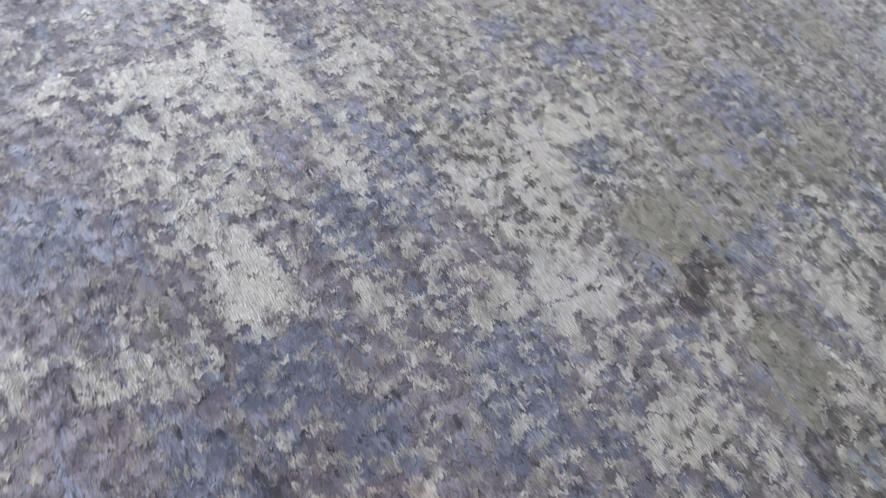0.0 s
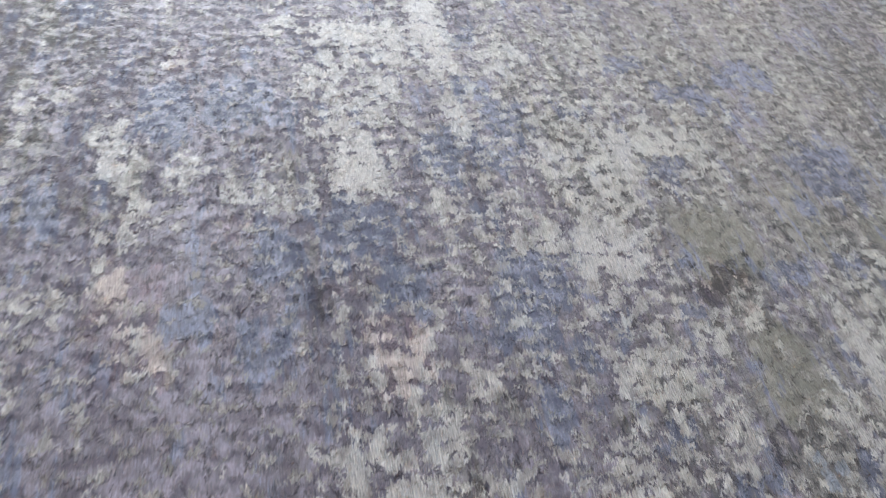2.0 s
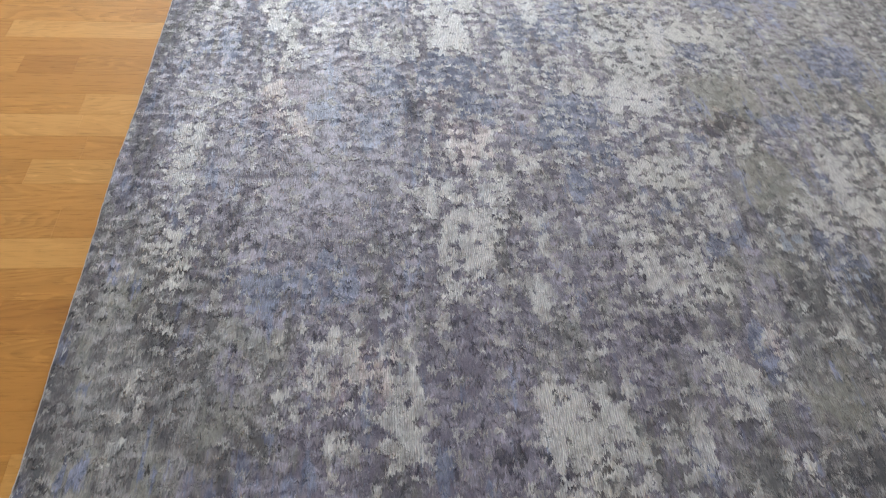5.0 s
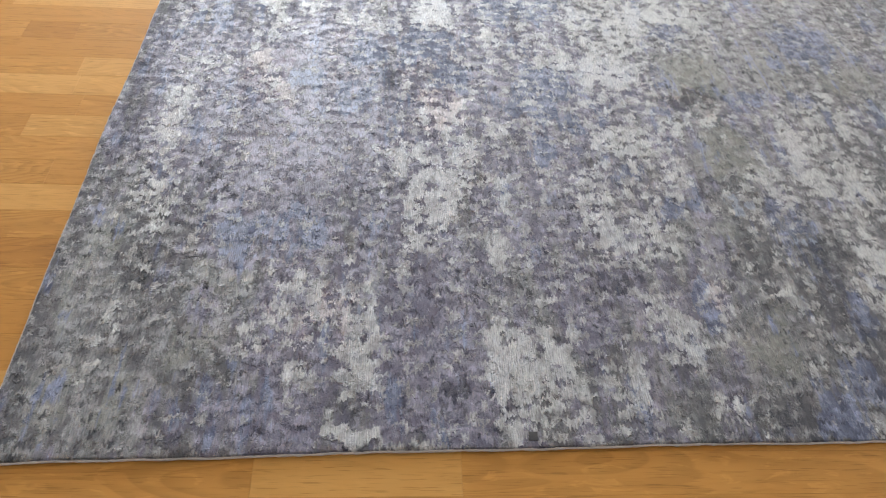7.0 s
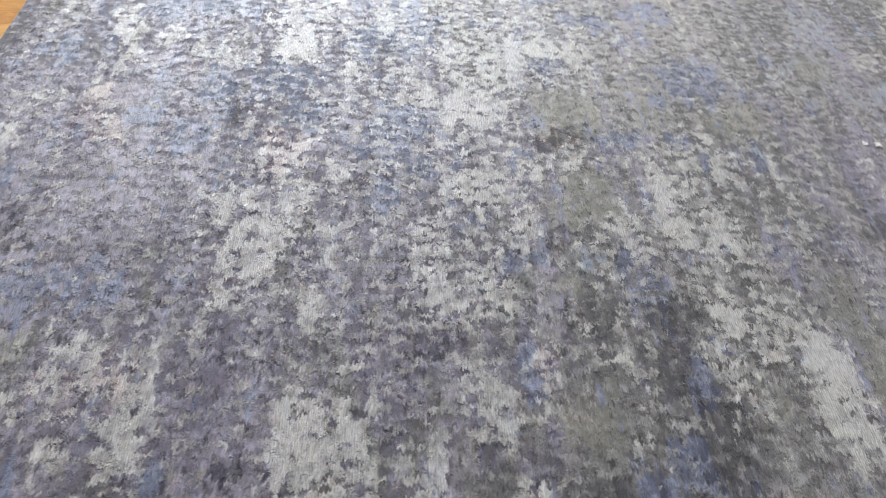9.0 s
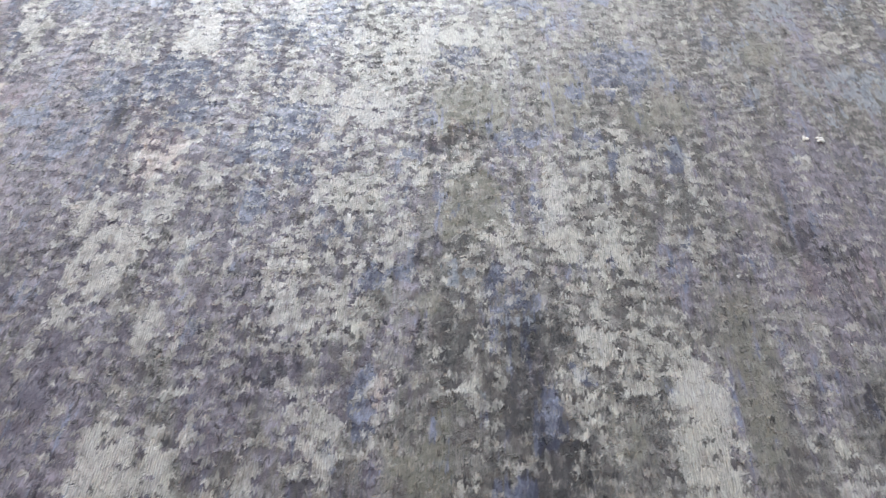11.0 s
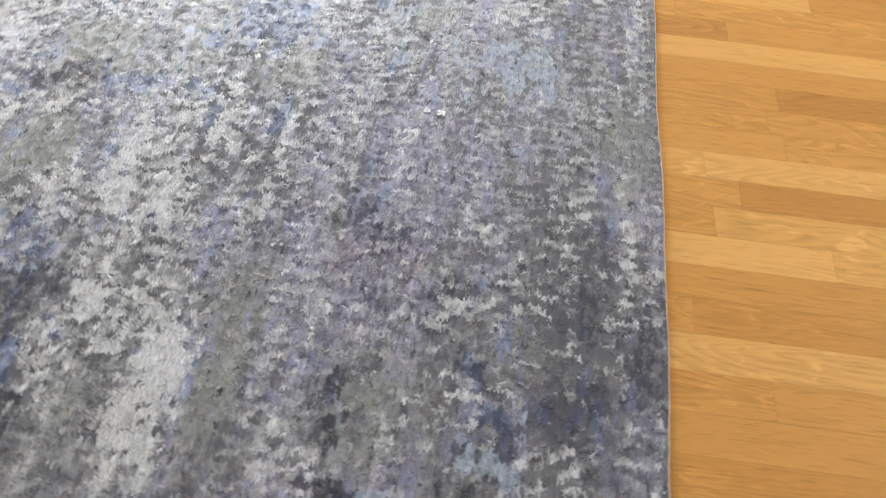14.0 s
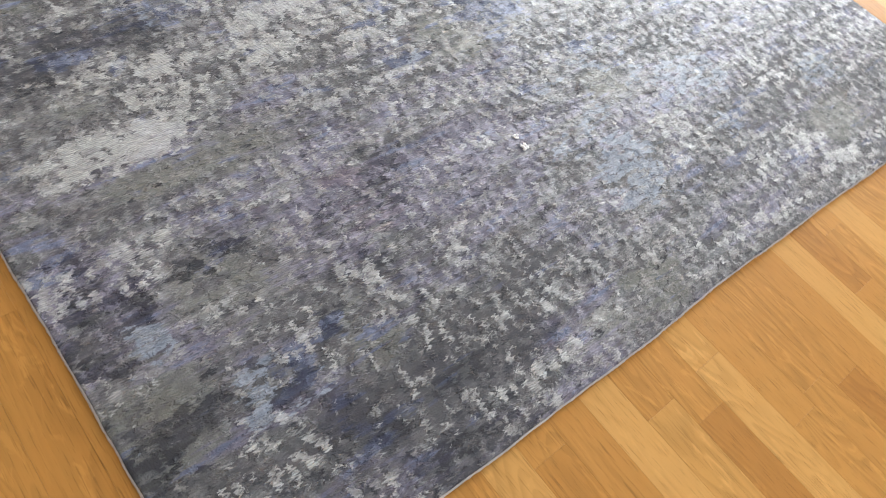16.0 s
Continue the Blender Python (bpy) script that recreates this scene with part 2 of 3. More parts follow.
def oak(name, light, deep):
    """Varnished oak with long grain along x; every plank takes its own stretch of the grain."""
    m = Nodes(name)
    own = m.add("ObjectInfo").outputs["Random"]
    place = m.add("TexCoord").outputs["Object"]
    island = m.add("NewGeometry").outputs["Random Per Island"]
    pick = m.math("ADD", own, island)
    far = m.add("CombineXYZ")
    m.put(far.inputs[0], m.math("MULTIPLY", pick, 37.0))
    m.put(far.inputs[1], m.math("MULTIPLY", pick, 91.0))
    m.put(far.inputs[2], m.math("MULTIPLY", pick, 13.0))
    moved = m.vec("ADD", place, far.outputs[0])
    long = m.vec("MULTIPLY", moved, (0.10, 1.0, 1.0))
    # plain-sawn figure: tall arches where the rings are cut flat, straight lines elsewhere
    arch = m.noise(m.vec("MULTIPLY", moved, (0.16, 1.0, 1.0)), 8.0, 1.5, 0.45, 0.4)
    rings = m.math("FRACT", m.math("MULTIPLY", arch, 24.0))
    rings = m.math("MULTIPLY", m.step(rings, 0.15, 0.85), m.step(rings, 1.0, 0.88))
    figured = m.step(m.noise(long, 5.0, 1.0), 0.42, 0.58)
    pores = m.noise(m.vec("MULTIPLY", moved, (0.035, 1.0, 1.0)), 420.0, 2.0, 0.6)
    dashes = m.noise(m.vec("MULTIPLY", moved, (0.06, 1.0, 1.0)), 260.0, 1.0, 0.5)
    streak = m.noise(long, 55.0, 4.0, 0.6)
    cloud = m.noise(long, 7.0, 3.0, 0.5)
    tone = m.mix(m.math("MULTIPLY_ADD", m.math("FRACT", m.math("MULTIPLY", pick, 7.13)), 0.55, m.math("MULTIPLY", cloud, 0.45)), light, deep)
    early = m.math("MULTIPLY", rings, m.math("MULTIPLY_ADD", figured, 0.26, 0.06))
    tone = m.mix(early, tone, tuple(c * 0.60 for c in deep))
    tone = m.mix(m.math("MULTIPLY", m.step(streak, 0.5, 0.72), 0.45), tone, tuple(c * 0.80 for c in deep))
    # short pale flames across the figure
    flame = m.noise(m.vec("MULTIPLY", moved, (0.34, 1.0, 1.0)), 42.0, 3.0, 0.6, 0.8)
    tone = m.mix(m.math("MULTIPLY", m.step(flame, 0.54, 0.68), m.math("MULTIPLY_ADD", figured, 0.4, 0.1)), tone, tuple(min(1, c * 1.22) for c in light))
    tone = m.mix(m.math("MULTIPLY", m.step(pores, 0.56, 0.70), m.math("MULTIPLY_ADD", rings, 0.45, 0.25)), tone, tuple(c * 0.5 for c in deep))
    tone = m.mix(m.math("MULTIPLY", m.step(dashes, 0.66, 0.72), 0.4), tone, tuple(c * 0.45 for c in deep))
    rough = m.math("MULTIPLY_ADD", m.noise(place, 5.0, 4.0), 0.12, 0.55)
    return m.finish(tone, rough, m.bump(m.math("ADD", pores, m.math("MULTIPLY", cloud, 1.5)), 0.10, 0.0008), Specular_IOR_Level=0.2)


def plain(name, colour, rough, grain=40.0):
    m = Nodes(name)
    place = m.add("TexCoord").outputs["Object"]
    tone = m.mix(m.noise(place, 3.0, 4.0), tuple(c * 0.96 for c in colour), colour)
    return m.finish(tone, rough, m.bump(m.noise(place, grain, 3.0), 0.15, 0.001))


RUG_PILE = rug_pile()
RUG_YARN = yarn("rug_edge_yarn", (0.44, 0.415, 0.42))
RUG_CHARCOAL = yarn("rug_charcoal_yarn", (0.055, 0.055, 0.06))
RUG_BACK = yarn("rug_backing", (0.20, 0.17, 0.13))
OAK_LIGHT = oak("oak_light", (0.55, 0.310, 0.098), (0.475, 0.252, 0.066))
OAK_HONEY = oak("oak_honey", (0.47, 0.241, 0.062), (0.40, 0.191, 0.043))
OAK_BROWN = oak("oak_brown", (0.41, 0.199, 0.048), (0.345, 0.156, 0.034))
WALL_PAINT = plain("wall_paint", (0.72, 0.71, 0.68), 0.9, 160.0)
CEILING_PAINT = plain("ceiling_paint", (0.80, 0.80, 0.79), 0.9, 160.0)
LINT_WHITE = plain("white_fluff", (0.76, 0.77, 0.79), 0.9, 300.0)
GAP_DARK = plain("floor_gap", (0.10, 0.055, 0.025), 0.8)


# ---- mesh helpers ----
def part(name, bm, material, parent=None, label=""):
    data = bpy.data.meshes.new(name)
    bm.to_mesh(data)
    bm.free()
    data.materials.append(material)
    ob = new(name, data)
    if parent is not None:
        ob.parent = parent
    return tagged(ob, label)


def block(bm, low, high, bevel=0.0):
    """An axis-aligned block between two corners, its edges broken if bevel is given."""
    made = bmesh.ops.create_cube(bm, size=1.0)["verts"]
    for v in made:
        v.co = Vector(low[n] + (v.co[n] + 0.5) * (high[n] - low[n]) for n in range(3))
    if bevel:
        edges = list({e for v in made for e in v.link_edges})
        bmesh.ops.bevel(bm, geom=edges, offset=bevel, segments=2, affect="EDGES", profile=0.6)


def smooth(ob):
    for p in ob.data.polygons:
        p.use_smooth = True
    return ob


# ---- room shell ----
def wall(name, low, high, holes, along):
    """A thick wall with openings (start, end) along x or y, from SILL to HEAD."""
    bm = bmesh.new()
    n = 0 if along == "x" else 1
    cuts, at = [], low[n]
    for a, b in holes:
        cuts.append((at, a, low[2], high[2]))
        cuts.append((a, b, low[2], SILL))
        cuts.append((a, b, HEAD, high[2]))
        at = b
    cuts.append((at, high[n], low[2], high[2]))
    for a, b, z0, z1 in cuts:
        lo, hi = list(low), list(high)
        lo[n], hi[n], lo[2], hi[2] = a, b, z0, z1
        block(bm, lo, hi)
    return tagged(part(name, bm, WALL_PAINT), "plain off-white painted room wall", "wall", kind="structure")


wall("wall_north", (X0, Y1, 0), (X1, Y1 + 0.12, HIGH), BACK_WINDOWS, "x")
wall("wall_south", (X0, Y0 - 0.12, 0), (X1, Y0, HIGH), [], "x")
wall("wall_east", (X1, Y0 - 0.12, 0), (X1 + 0.12, Y1 + 0.12, HIGH), [SIDE_WINDOW], "y")
wall("wall_west", (X0 - 0.12, Y0 - 0.12, 0), (X0, Y1 + 0.12, HIGH), [], "y")
bm = bmesh.new()
block(bm, (X0 - 0.12, Y0 - 0.12, HIGH), (X1 + 0.12, Y1 + 0.12, HIGH + 0.1))
tagged(part("ceiling", bm, CEILING_PAINT), "plain white painted ceiling", "ceiling", kind="structure")

# ---- rug ----
THICK = 0.010
# woven motifs: x, y, half width, half depth, strength
MOTIFS = {kind: [] for kind in ("pale", "blue", "lavender", "olive", "dark", "sky", "warm")}


def weave(kind, *spots):
    MOTIFS[kind].extend(spots)


# silver silk, from the front edge to the back
weave("pale", (0.66, 0.0, 0.06, 0.02, 1.4), (0.46, 0.38, 0.05, 0.022, 0.9), (0.47, 0.24, 0.06, 0.04, 0.7), (0.58, 0.30, 0.10, 0.10, 0.85),
      (0.55, 0.17, 0.025, 0.09, 0.7), (0.66, 0.2, 0.045, 0.11, 1.15), (0.98, 0.03, 0.04, 0.04, 1.1), (1.02, 0.16, 0.085, 0.075, 1.7),
      (1.06, 0.03, 0.05, 0.05, 1), (1.2, 0.1, 0.04, 0.09, 1.0), (1.35, 0.2, 0.035, 0.045, 0.9), (1.41, 0.22, 0.03, 0.035, 0.8),
      (1.39, 0.05, 0.035, 0.025, 0.9), (1.31, 0.02, 0.03, 0.02, 0.7), (2.05, 0.28, 0.05, 0.14, 1.5), (1.86, 0.28, 0.05, 0.05, 0.6))
weave("pale", (1.82, 0.21, 0.03, 0.03, 0.7), (1.58, 0.18, 0.03, 0.025, 0.6), (1.68, 0.04, 0.02, 0.02, 0.6), (0.14, 0.55, 0.05, 0.07, 0.6),
      (0.46, 0.53, 0.02, 0.02, 0.9), (0.81, 0.49, 0.05, 0.05, 0.9), (0.82, 0.58, 0.06, 0.08, 1.2), (0.85, 0.68, 0.06, 0.08, 0.95),
      (0.73, 0.76, 0.055, 0.035, 1), (0.98, 0.47, 0.025, 0.05, 0.8), (1.0, 0.65, 0.02, 0.06, 0.7), (1.26, 0.46, 0.045, 0.045, 0.6),
      (1.21, 0.66, 0.03, 0.05, 0.5), (1.23, 0.55, 0.03, 0.06, 0.6), (1.34, 0.5, 0.045, 0.055, 0.6), (1.33, 0.27, 0.05, 0.06, 0.9))
weave("pale", (1.43, 0.34, 0.02, 0.04, 0.8), (1.46, 0.35, 0.02, 0.03, 0.6), (1.45, 0.71, 0.03, 0.05, 0.65), (1.07, 0.33, 0.03, 0.03, 0.6),
      (1.6, 0.32, 0.025, 0.03, 0.6), (1.82, 0.37, 0.04, 0.035, 0.8), (1.87, 0.47, 0.04, 0.05, 0.7), (1.83, 0.7, 0.04, 0.05, 1),
      (1.8, 0.83, 0.035, 0.09, 0.9), (1.7, 0.73, 0.03, 0.08, 0.8), (1.93, 0.7, 0.03, 0.06, 0.8), (1.94, 0.4, 0.04, 0.06, 0.7),
      (2.0, 0.47, 0.05, 0.04, 0.65), (2.0, 0.95, 0.03, 0.06, 0.8), (2.63, 0.72, 0.03, 0.03, 0.6), (2.58, 0.55, 0.03, 0.03, 0.6))
weave("pale", (0.13, 0.85, 0.035, 0.1, 0.7), (0.18, 0.9, 0.03, 0.09, 0.6), (0.9, 0.83, 0.04, 0.08, 0.6), (0.85, 0.92, 0.05, 0.06, 1.0),
      (1.0, 0.89, 0.03, 0.04, 0.8), (1.3, 0.83, 0.05, 0.04, 0.7), (1.37, 0.84, 0.05, 0.04, 0.45), (1.33, 0.88, 0.03, 0.03, 0.6),
      (1.49, 0.9, 0.045, 0.035, 0.7), (1.6, 0.95, 0.03, 0.02, 0.8), (0.40, 1.0, 0.035, 0.05, 1.2), (0.38, 1.09, 0.035, 0.05, 0.9),
      (0.35, 1.15, 0.045, 0.04, 0.9), (0.22, 1.12, 0.05, 0.045, 0.8), (0.15, 0.97, 0.04, 0.04, 0.7), (1.33, 1.14, 0.06, 0.055, 0.9))
weave("pale", (1.2, 1.18, 0.045, 0.04, 0.7), (1.4, 1.12, 0.04, 0.05, 0.8), (1.38, 1.25, 0.06, 0.06, 0.55), (2.92, 0.96, 0.03, 0.03, 0.9),
      (2.83, 0.97, 0.025, 0.03, 0.6), (1.97, 1.05, 0.03, 0.05, 0.7), (0.83, 1.03, 0.02, 0.03, 0.8), (0.7, 1.34, 0.06, 0.035, 0.9),
      (0.59, 1.36, 0.06, 0.025, 0.9), (0.84, 1.42, 0.055, 0.075, 1.5), (0.66, 1.45, 0.025, 0.025, 0.7), (0.47, 1.42, 0.04, 0.04, 0.9),
      (0.37, 1.32, 0.03, 0.05, 1), (0.33, 1.45, 0.04, 0.06, 0.9), (0.3, 1.54, 0.04, 0.03, 0.9), (0.2, 1.67, 0.025, 0.03, 1))
weave("pale", (0.13, 1.66, 0.03, 0.06, 0.5), (1.3, 1.4, 0.04, 0.05, 0.9), (1.43, 1.36, 0.05, 0.05, 0.8), (1.46, 1.45, 0.05, 0.05, 0.7),
      (1.58, 1.46, 0.07, 0.04, 1.0), (1.42, 1.56, 0.05, 0.05, 0.55), (1.0, 1.3, 0.03, 0.03, 0.6), (1.09, 1.57, 0.025, 0.08, 0.9),
      (0.92, 1.68, 0.03, 0.05, 1.1), (0.76, 1.68, 0.06, 0.03, 0.9), (0.86, 1.6, 0.07, 0.06, 0.8), (0.76, 1.55, 0.05, 0.05, 0.6),
      (2.62, 1.47, 0.05, 0.05, 0.7), (2.83, 1.6, 0.05, 0.05, 0.8), (2.82, 1.75, 0.05, 0.05, 0.7), (0.65, 2.05, 0.04, 0.04, 0.4))
weave("pale", (0.88, 1.9, 0.1, 0.045, 1.1), (0.7, 1.94, 0.05, 0.04, 1), (0.93, 1.83, 0.05, 0.04, 0.9), (1.08, 1.95, 0.045, 0.11, 1.7),
      (1.08, 1.78, 0.04, 0.05, 1.1), (1.0, 1.85, 0.05, 0.1, 0.9), (0.46, 1.8, 0.04, 0.05, 0.8), (0.8, 1.77, 0.08, 0.05, 0.7),
      (1.25, 1.8, 0.06, 0.08, 0.6), (2.62, 1.88, 0.05, 0.06, 0.5), (2.94, 1.9, 0.02, 0.15, 0.7), (1.05, 2.12, 0.06, 0.08, 0.8),
      (2.32, 0.05, 0.05, 0.05, 0.6))
weave("pale", (2.51, 0.30, 0.05, 0.06, 0.45), (2.57, 0.37, 0.05, 0.05, 0.4), (2.34, 0.19, 0.05, 0.04, 0.6), (2.53, 0.06, 0.04, 0.04, 0.5), (2.955, 1.35, 0.02, 0.3, 0.5),
      (0.18, 0.46, 0.035, 0.2, 0.75), (0.17, 0.22, 0.04, 0.1, 0.6), (0.06, 0.08, 0.05, 0.06, 0.5),
      (2.92, 0.62, 0.05, 0.12, 0.45), (2.94, 0.84, 0.04, 0.1, 0.5), (2.84, 0.2, 0.06, 0.08, 0.4), (2.61, 0.32, 0.03, 0.04, 0.4))
# slate blue
weave("blue", (0.41, 0.48, 0.06, 0.06, 0.8), (0.53, 0.5, 0.03, 0.05, 0.7), (0.46, 0.04, 0.06, 0.05, 0.6), (0.4, 0.12, 0.04, 0.04, 0.5),
      (1.42, 0.3, 0.018, 0.06, 0.9), (1.62, 0.04, 0.05, 0.045, 0.9), (1.77, 0.28, 0.03, 0.04, 0.7), (1.72, 0.53, 0.05, 0.035, 0.7),
      (1.83, 0.39, 0.025, 0.03, 0.7), (1.7, 0.45, 0.04, 0.06, 0.45), (1.66, 0.6, 0.05, 0.04, 0.5), (1.7, 0.12, 0.05, 0.06, 0.5), (2.0, 0.37, 0.02, 0.025, 0.9), (1.12, 0.79, 0.03, 0.04, 0.8), (1.32, 0.71, 0.04, 0.025, 0.8),
      (1.43, 0.61, 0.04, 0.03, 0.8), (1.38, 0.19, 0.02, 0.02, 0.7), (2.1, 0.75, 0.02, 0.06, 0.7), (2.12, 1.0, 0.025, 0.04, 0.8))
weave("blue", (2.37, 0.82, 0.03, 0.04, 0.7), (2.67, 0.31, 0.03, 0.04, 0.9), (2.64, 0.43, 0.03, 0.03, 0.8), (2.85, 0.4, 0.03, 0.05, 0.7),
      (1.15, 1.08, 0.08, 0.075, 0.9), (1.1, 0.98, 0.06, 0.05, 0.8), (1.2, 0.92, 0.03, 0.04, 0.7), (0.88, 1.09, 0.05, 0.05, 0.8),
      (0.81, 1.25, 0.06, 0.07, 0.9), (0.64, 1.2, 0.04, 0.05, 0.8), (1.73, 1.05, 0.06, 0.03, 0.9), (1.9, 1.05, 0.03, 0.03, 0.6),
      (1.47, 0.96, 0.04, 0.025, 0.8), (1.57, 1.37, 0.045, 0.03, 1.1), (2.03, 1.33, 0.1, 0.085, 0.9), (2.12, 1.36, 0.06, 0.05, 0.7))
weave("blue", (0.5, 1.07, 0.05, 0.05, 0.6), (0.62, 1.0, 0.05, 0.07, 0.5), (2.35, 1.22, 0.03, 0.05, 0.7), (0.17, 1.36, 0.05, 0.05, 0.7), (0.42, 1.63, 0.05, 0.08, 0.8), (0.58, 1.65, 0.07, 0.07, 0.9),
      (0.65, 1.58, 0.05, 0.05, 0.7), (1.05, 1.46, 0.06, 0.08, 0.9), (1.15, 1.43, 0.04, 0.05, 1), (1.2, 1.55, 0.05, 0.06, 0.9),
      (1.16, 1.68, 0.04, 0.04, 0.9), (1.15, 1.88, 0.045, 0.04, 0.9), (1.73, 1.63, 0.06, 0.04, 0.9), (1.94, 1.7, 0.07, 0.045, 0.9),
      (1.6, 1.77, 0.05, 0.03, 0.8), (1.38, 1.57, 0.03, 0.025, 0.7), (2.3, 1.45, 0.04, 0.06, 0.6), (2.7, 1.62, 0.04, 0.05, 0.8))
# lavender
weave("lavender", (0.8, 0.18, 0.09, 0.15, 0.9), (1.15, 0.3, 0.06, 0.09, 0.9), (0.4, 0.75, 0.14, 0.15, 0.9), (0.55, 0.85, 0.06, 0.15, 0.9),
      (1.1, 0.7, 0.08, 0.11, 0.9), (1.08, 0.55, 0.1, 0.1, 0.6), (0.5, 1.13, 0.13, 0.13, 0.8), (0.5, 1.65, 0.15, 0.12, 0.8),
      (0.85, 2.05, 0.1, 0.1, 1), (1.15, 1.04, 0.1, 0.11, 0.8), (2.45, 0.88, 0.1, 0.16, 0.8), (2.32, 0.55, 0.07, 0.12, 0.6),
      (2.40, 0.1, 0.13, 0.12, 0.6), (2.64, 0.22, 0.10, 0.13, 0.5), (0.46, 0.04, 0.07, 0.06, 0.8), (0.41, 0.48, 0.07, 0.07, 0.7),
      (2.9, 0.85, 0.06, 0.1, 0.5), (1.17, 1.86, 0.05, 0.05, 0.5),
      (0.98, 1.02, 0.08, 0.14, 0.9))
# plain grey-green ground
weave("olive", (1.53, 0.2, 0.06, 0.06, 0.9), (1.58, 0.28, 0.04, 0.03, 0.6), (0.36, 0.36, 0.07, 0.05, 0.7), (0.34, 0.2, 0.05, 0.05, 0.7),
      (0.49, 0.95, 0.03, 0.04, 0.5), (1.62, 0.81, 0.1, 0.085, 1.2), (1.6, 1.14, 0.1, 0.095, 1.2), (1.5, 0.53, 0.06, 0.04, 0.6),
      (0.39, 1.13, 0.035, 0.035, 0.9), (0.42, 1.17, 0.04, 0.03, 0.7), (0.69, 1.49, 0.025, 0.025, 0.7), (1.0, 1.66, 0.03, 0.04, 0.7),
      (0.93, 0.88, 0.05, 0.025, 0.7), (1.24, 0.8, 0.05, 0.03, 0.5), (2.16, 0.38, 0.045, 0.2, 0.6), (2.58, 0.13, 0.03, 0.05, 0.6), (2.48, 0.30, 0.12, 0.10, 0.4))
weave("olive", (2.67, 0.47, 0.08, 0.05, 0.5), (2.93, 0.98, 0.05, 0.15, 0.6), (2.08, 1.14, 0.09, 0.06, 0.7), (1.85, 1.2, 0.08, 0.1, 0.6),
      (2.58, 0.1, 0.06, 0.09, 0.5), (2.68, 0.1, 0.07, 0.09, 0.5), (2.85, 1.95, 0.06, 0.1, 0.8), (2.42, 1.42, 0.05, 0.06, 0.6),
      (1.9, 0.25, 0.05, 0.08, 0.4), (0.09, 0.4, 0.05, 0.15, 0.6), (0.15, 0.1, 0.1, 0.1, 0.5), (0.3, 0.12, 0.05, 0.06, 0.4))
# charcoal
weave("dark", (0.2, 0.38, 0.03, 0.05, 0.6), (0.65, 0.09, 0.03, 0.025, 0.7), (0.86, 0.08, 0.025, 0.04, 0.8), (0.94, 0.05, 0.025, 0.03, 0.8),
      (1.53, 0.04, 0.05, 0.035, 1), (1.76, 0.46, 0.06, 0.05, 1.0), (1.72, 0.33, 0.04, 0.06, 0.95), (1.78, 0.2, 0.05, 0.075, 1.0),
      (1.77, 0.1, 0.045, 0.05, 1.0), (0.33, 0.63, 0.035, 0.025, 0.9), (0.29, 0.68, 0.03, 0.03, 0.7), (0.68, 0.63, 0.02, 0.025, 0.7),
      (1.02, 0.73, 0.02, 0.03, 0.7), (1.14, 0.58, 0.04, 0.04, 0.6), (1.53, 0.68, 0.04, 0.02, 1), (1.56, 0.44, 0.05, 0.04, 0.6))
weave("dark", (0.72, 1.09, 0.03, 0.03, 0.9), (1.55, 1.03, 0.055, 0.03, 1.2), (1.62, 1.05, 0.03, 0.02, 0.9), (1.78, 1.17, 0.02, 0.02, 0.7),
      (1.34, 0.96, 0.02, 0.02, 0.7), (0.82, 1.82, 0.025, 0.02, 1.1), (1.24, 0.38, 0.05, 0.035, 0.9), (2.34, 0.73, 0.05, 0.04, 0.8),
      (2.42, 0.68, 0.05, 0.05, 0.8), (2.42, 0.55, 0.05, 0.03, 0.6), (2.54, 0.56, 0.035, 0.03, 0.8), (2.40, 0.15, 0.045, 0.035, 1.15),
      (2.36, 0.075, 0.045, 0.03, 1.15), (2.26, 0.10, 0.025, 0.025, 0.9), (2.44, 0.04, 0.028, 0.022, 1.3), (2.495, 0.075, 0.022, 0.03, 1.2))
weave("dark", (2.69, 0.30, 0.018, 0.04, 1.4), (2.62, 0.29, 0.02, 0.02, 1.2), (2.64, 0.17, 0.022, 0.03, 1.3), (2.66, 0.115, 0.025, 0.04, 1.4),
      (2.63, 0.42, 0.022, 0.025, 1.2), (2.84, 0.39, 0.05, 0.04, 1.0), (2.38, 0.29, 0.025, 0.03, 0.9), (2.37, 0.36, 0.025, 0.025, 0.9))
weave("dark", (2.68, 0.05, 0.045, 0.04, 1), (2.78, 0.34, 0.05, 0.035, 1.2), (2.87, 0.75, 0.04, 0.05, 0.8),
      (2.85, 0.64, 0.04, 0.04, 0.8), (2.82, 0.55, 0.04, 0.04, 0.8), (2.96, 0.5, 0.04, 0.1, 0.8), (0.05, 0.95, 0.05, 0.25, 0.4),
      (0.05, 1.4, 0.04, 0.2, 0.35), (1.05, 1.5, 0.03, 0.03, 0.5), (2.13, 1.5, 0.03, 0.03, 0.6))
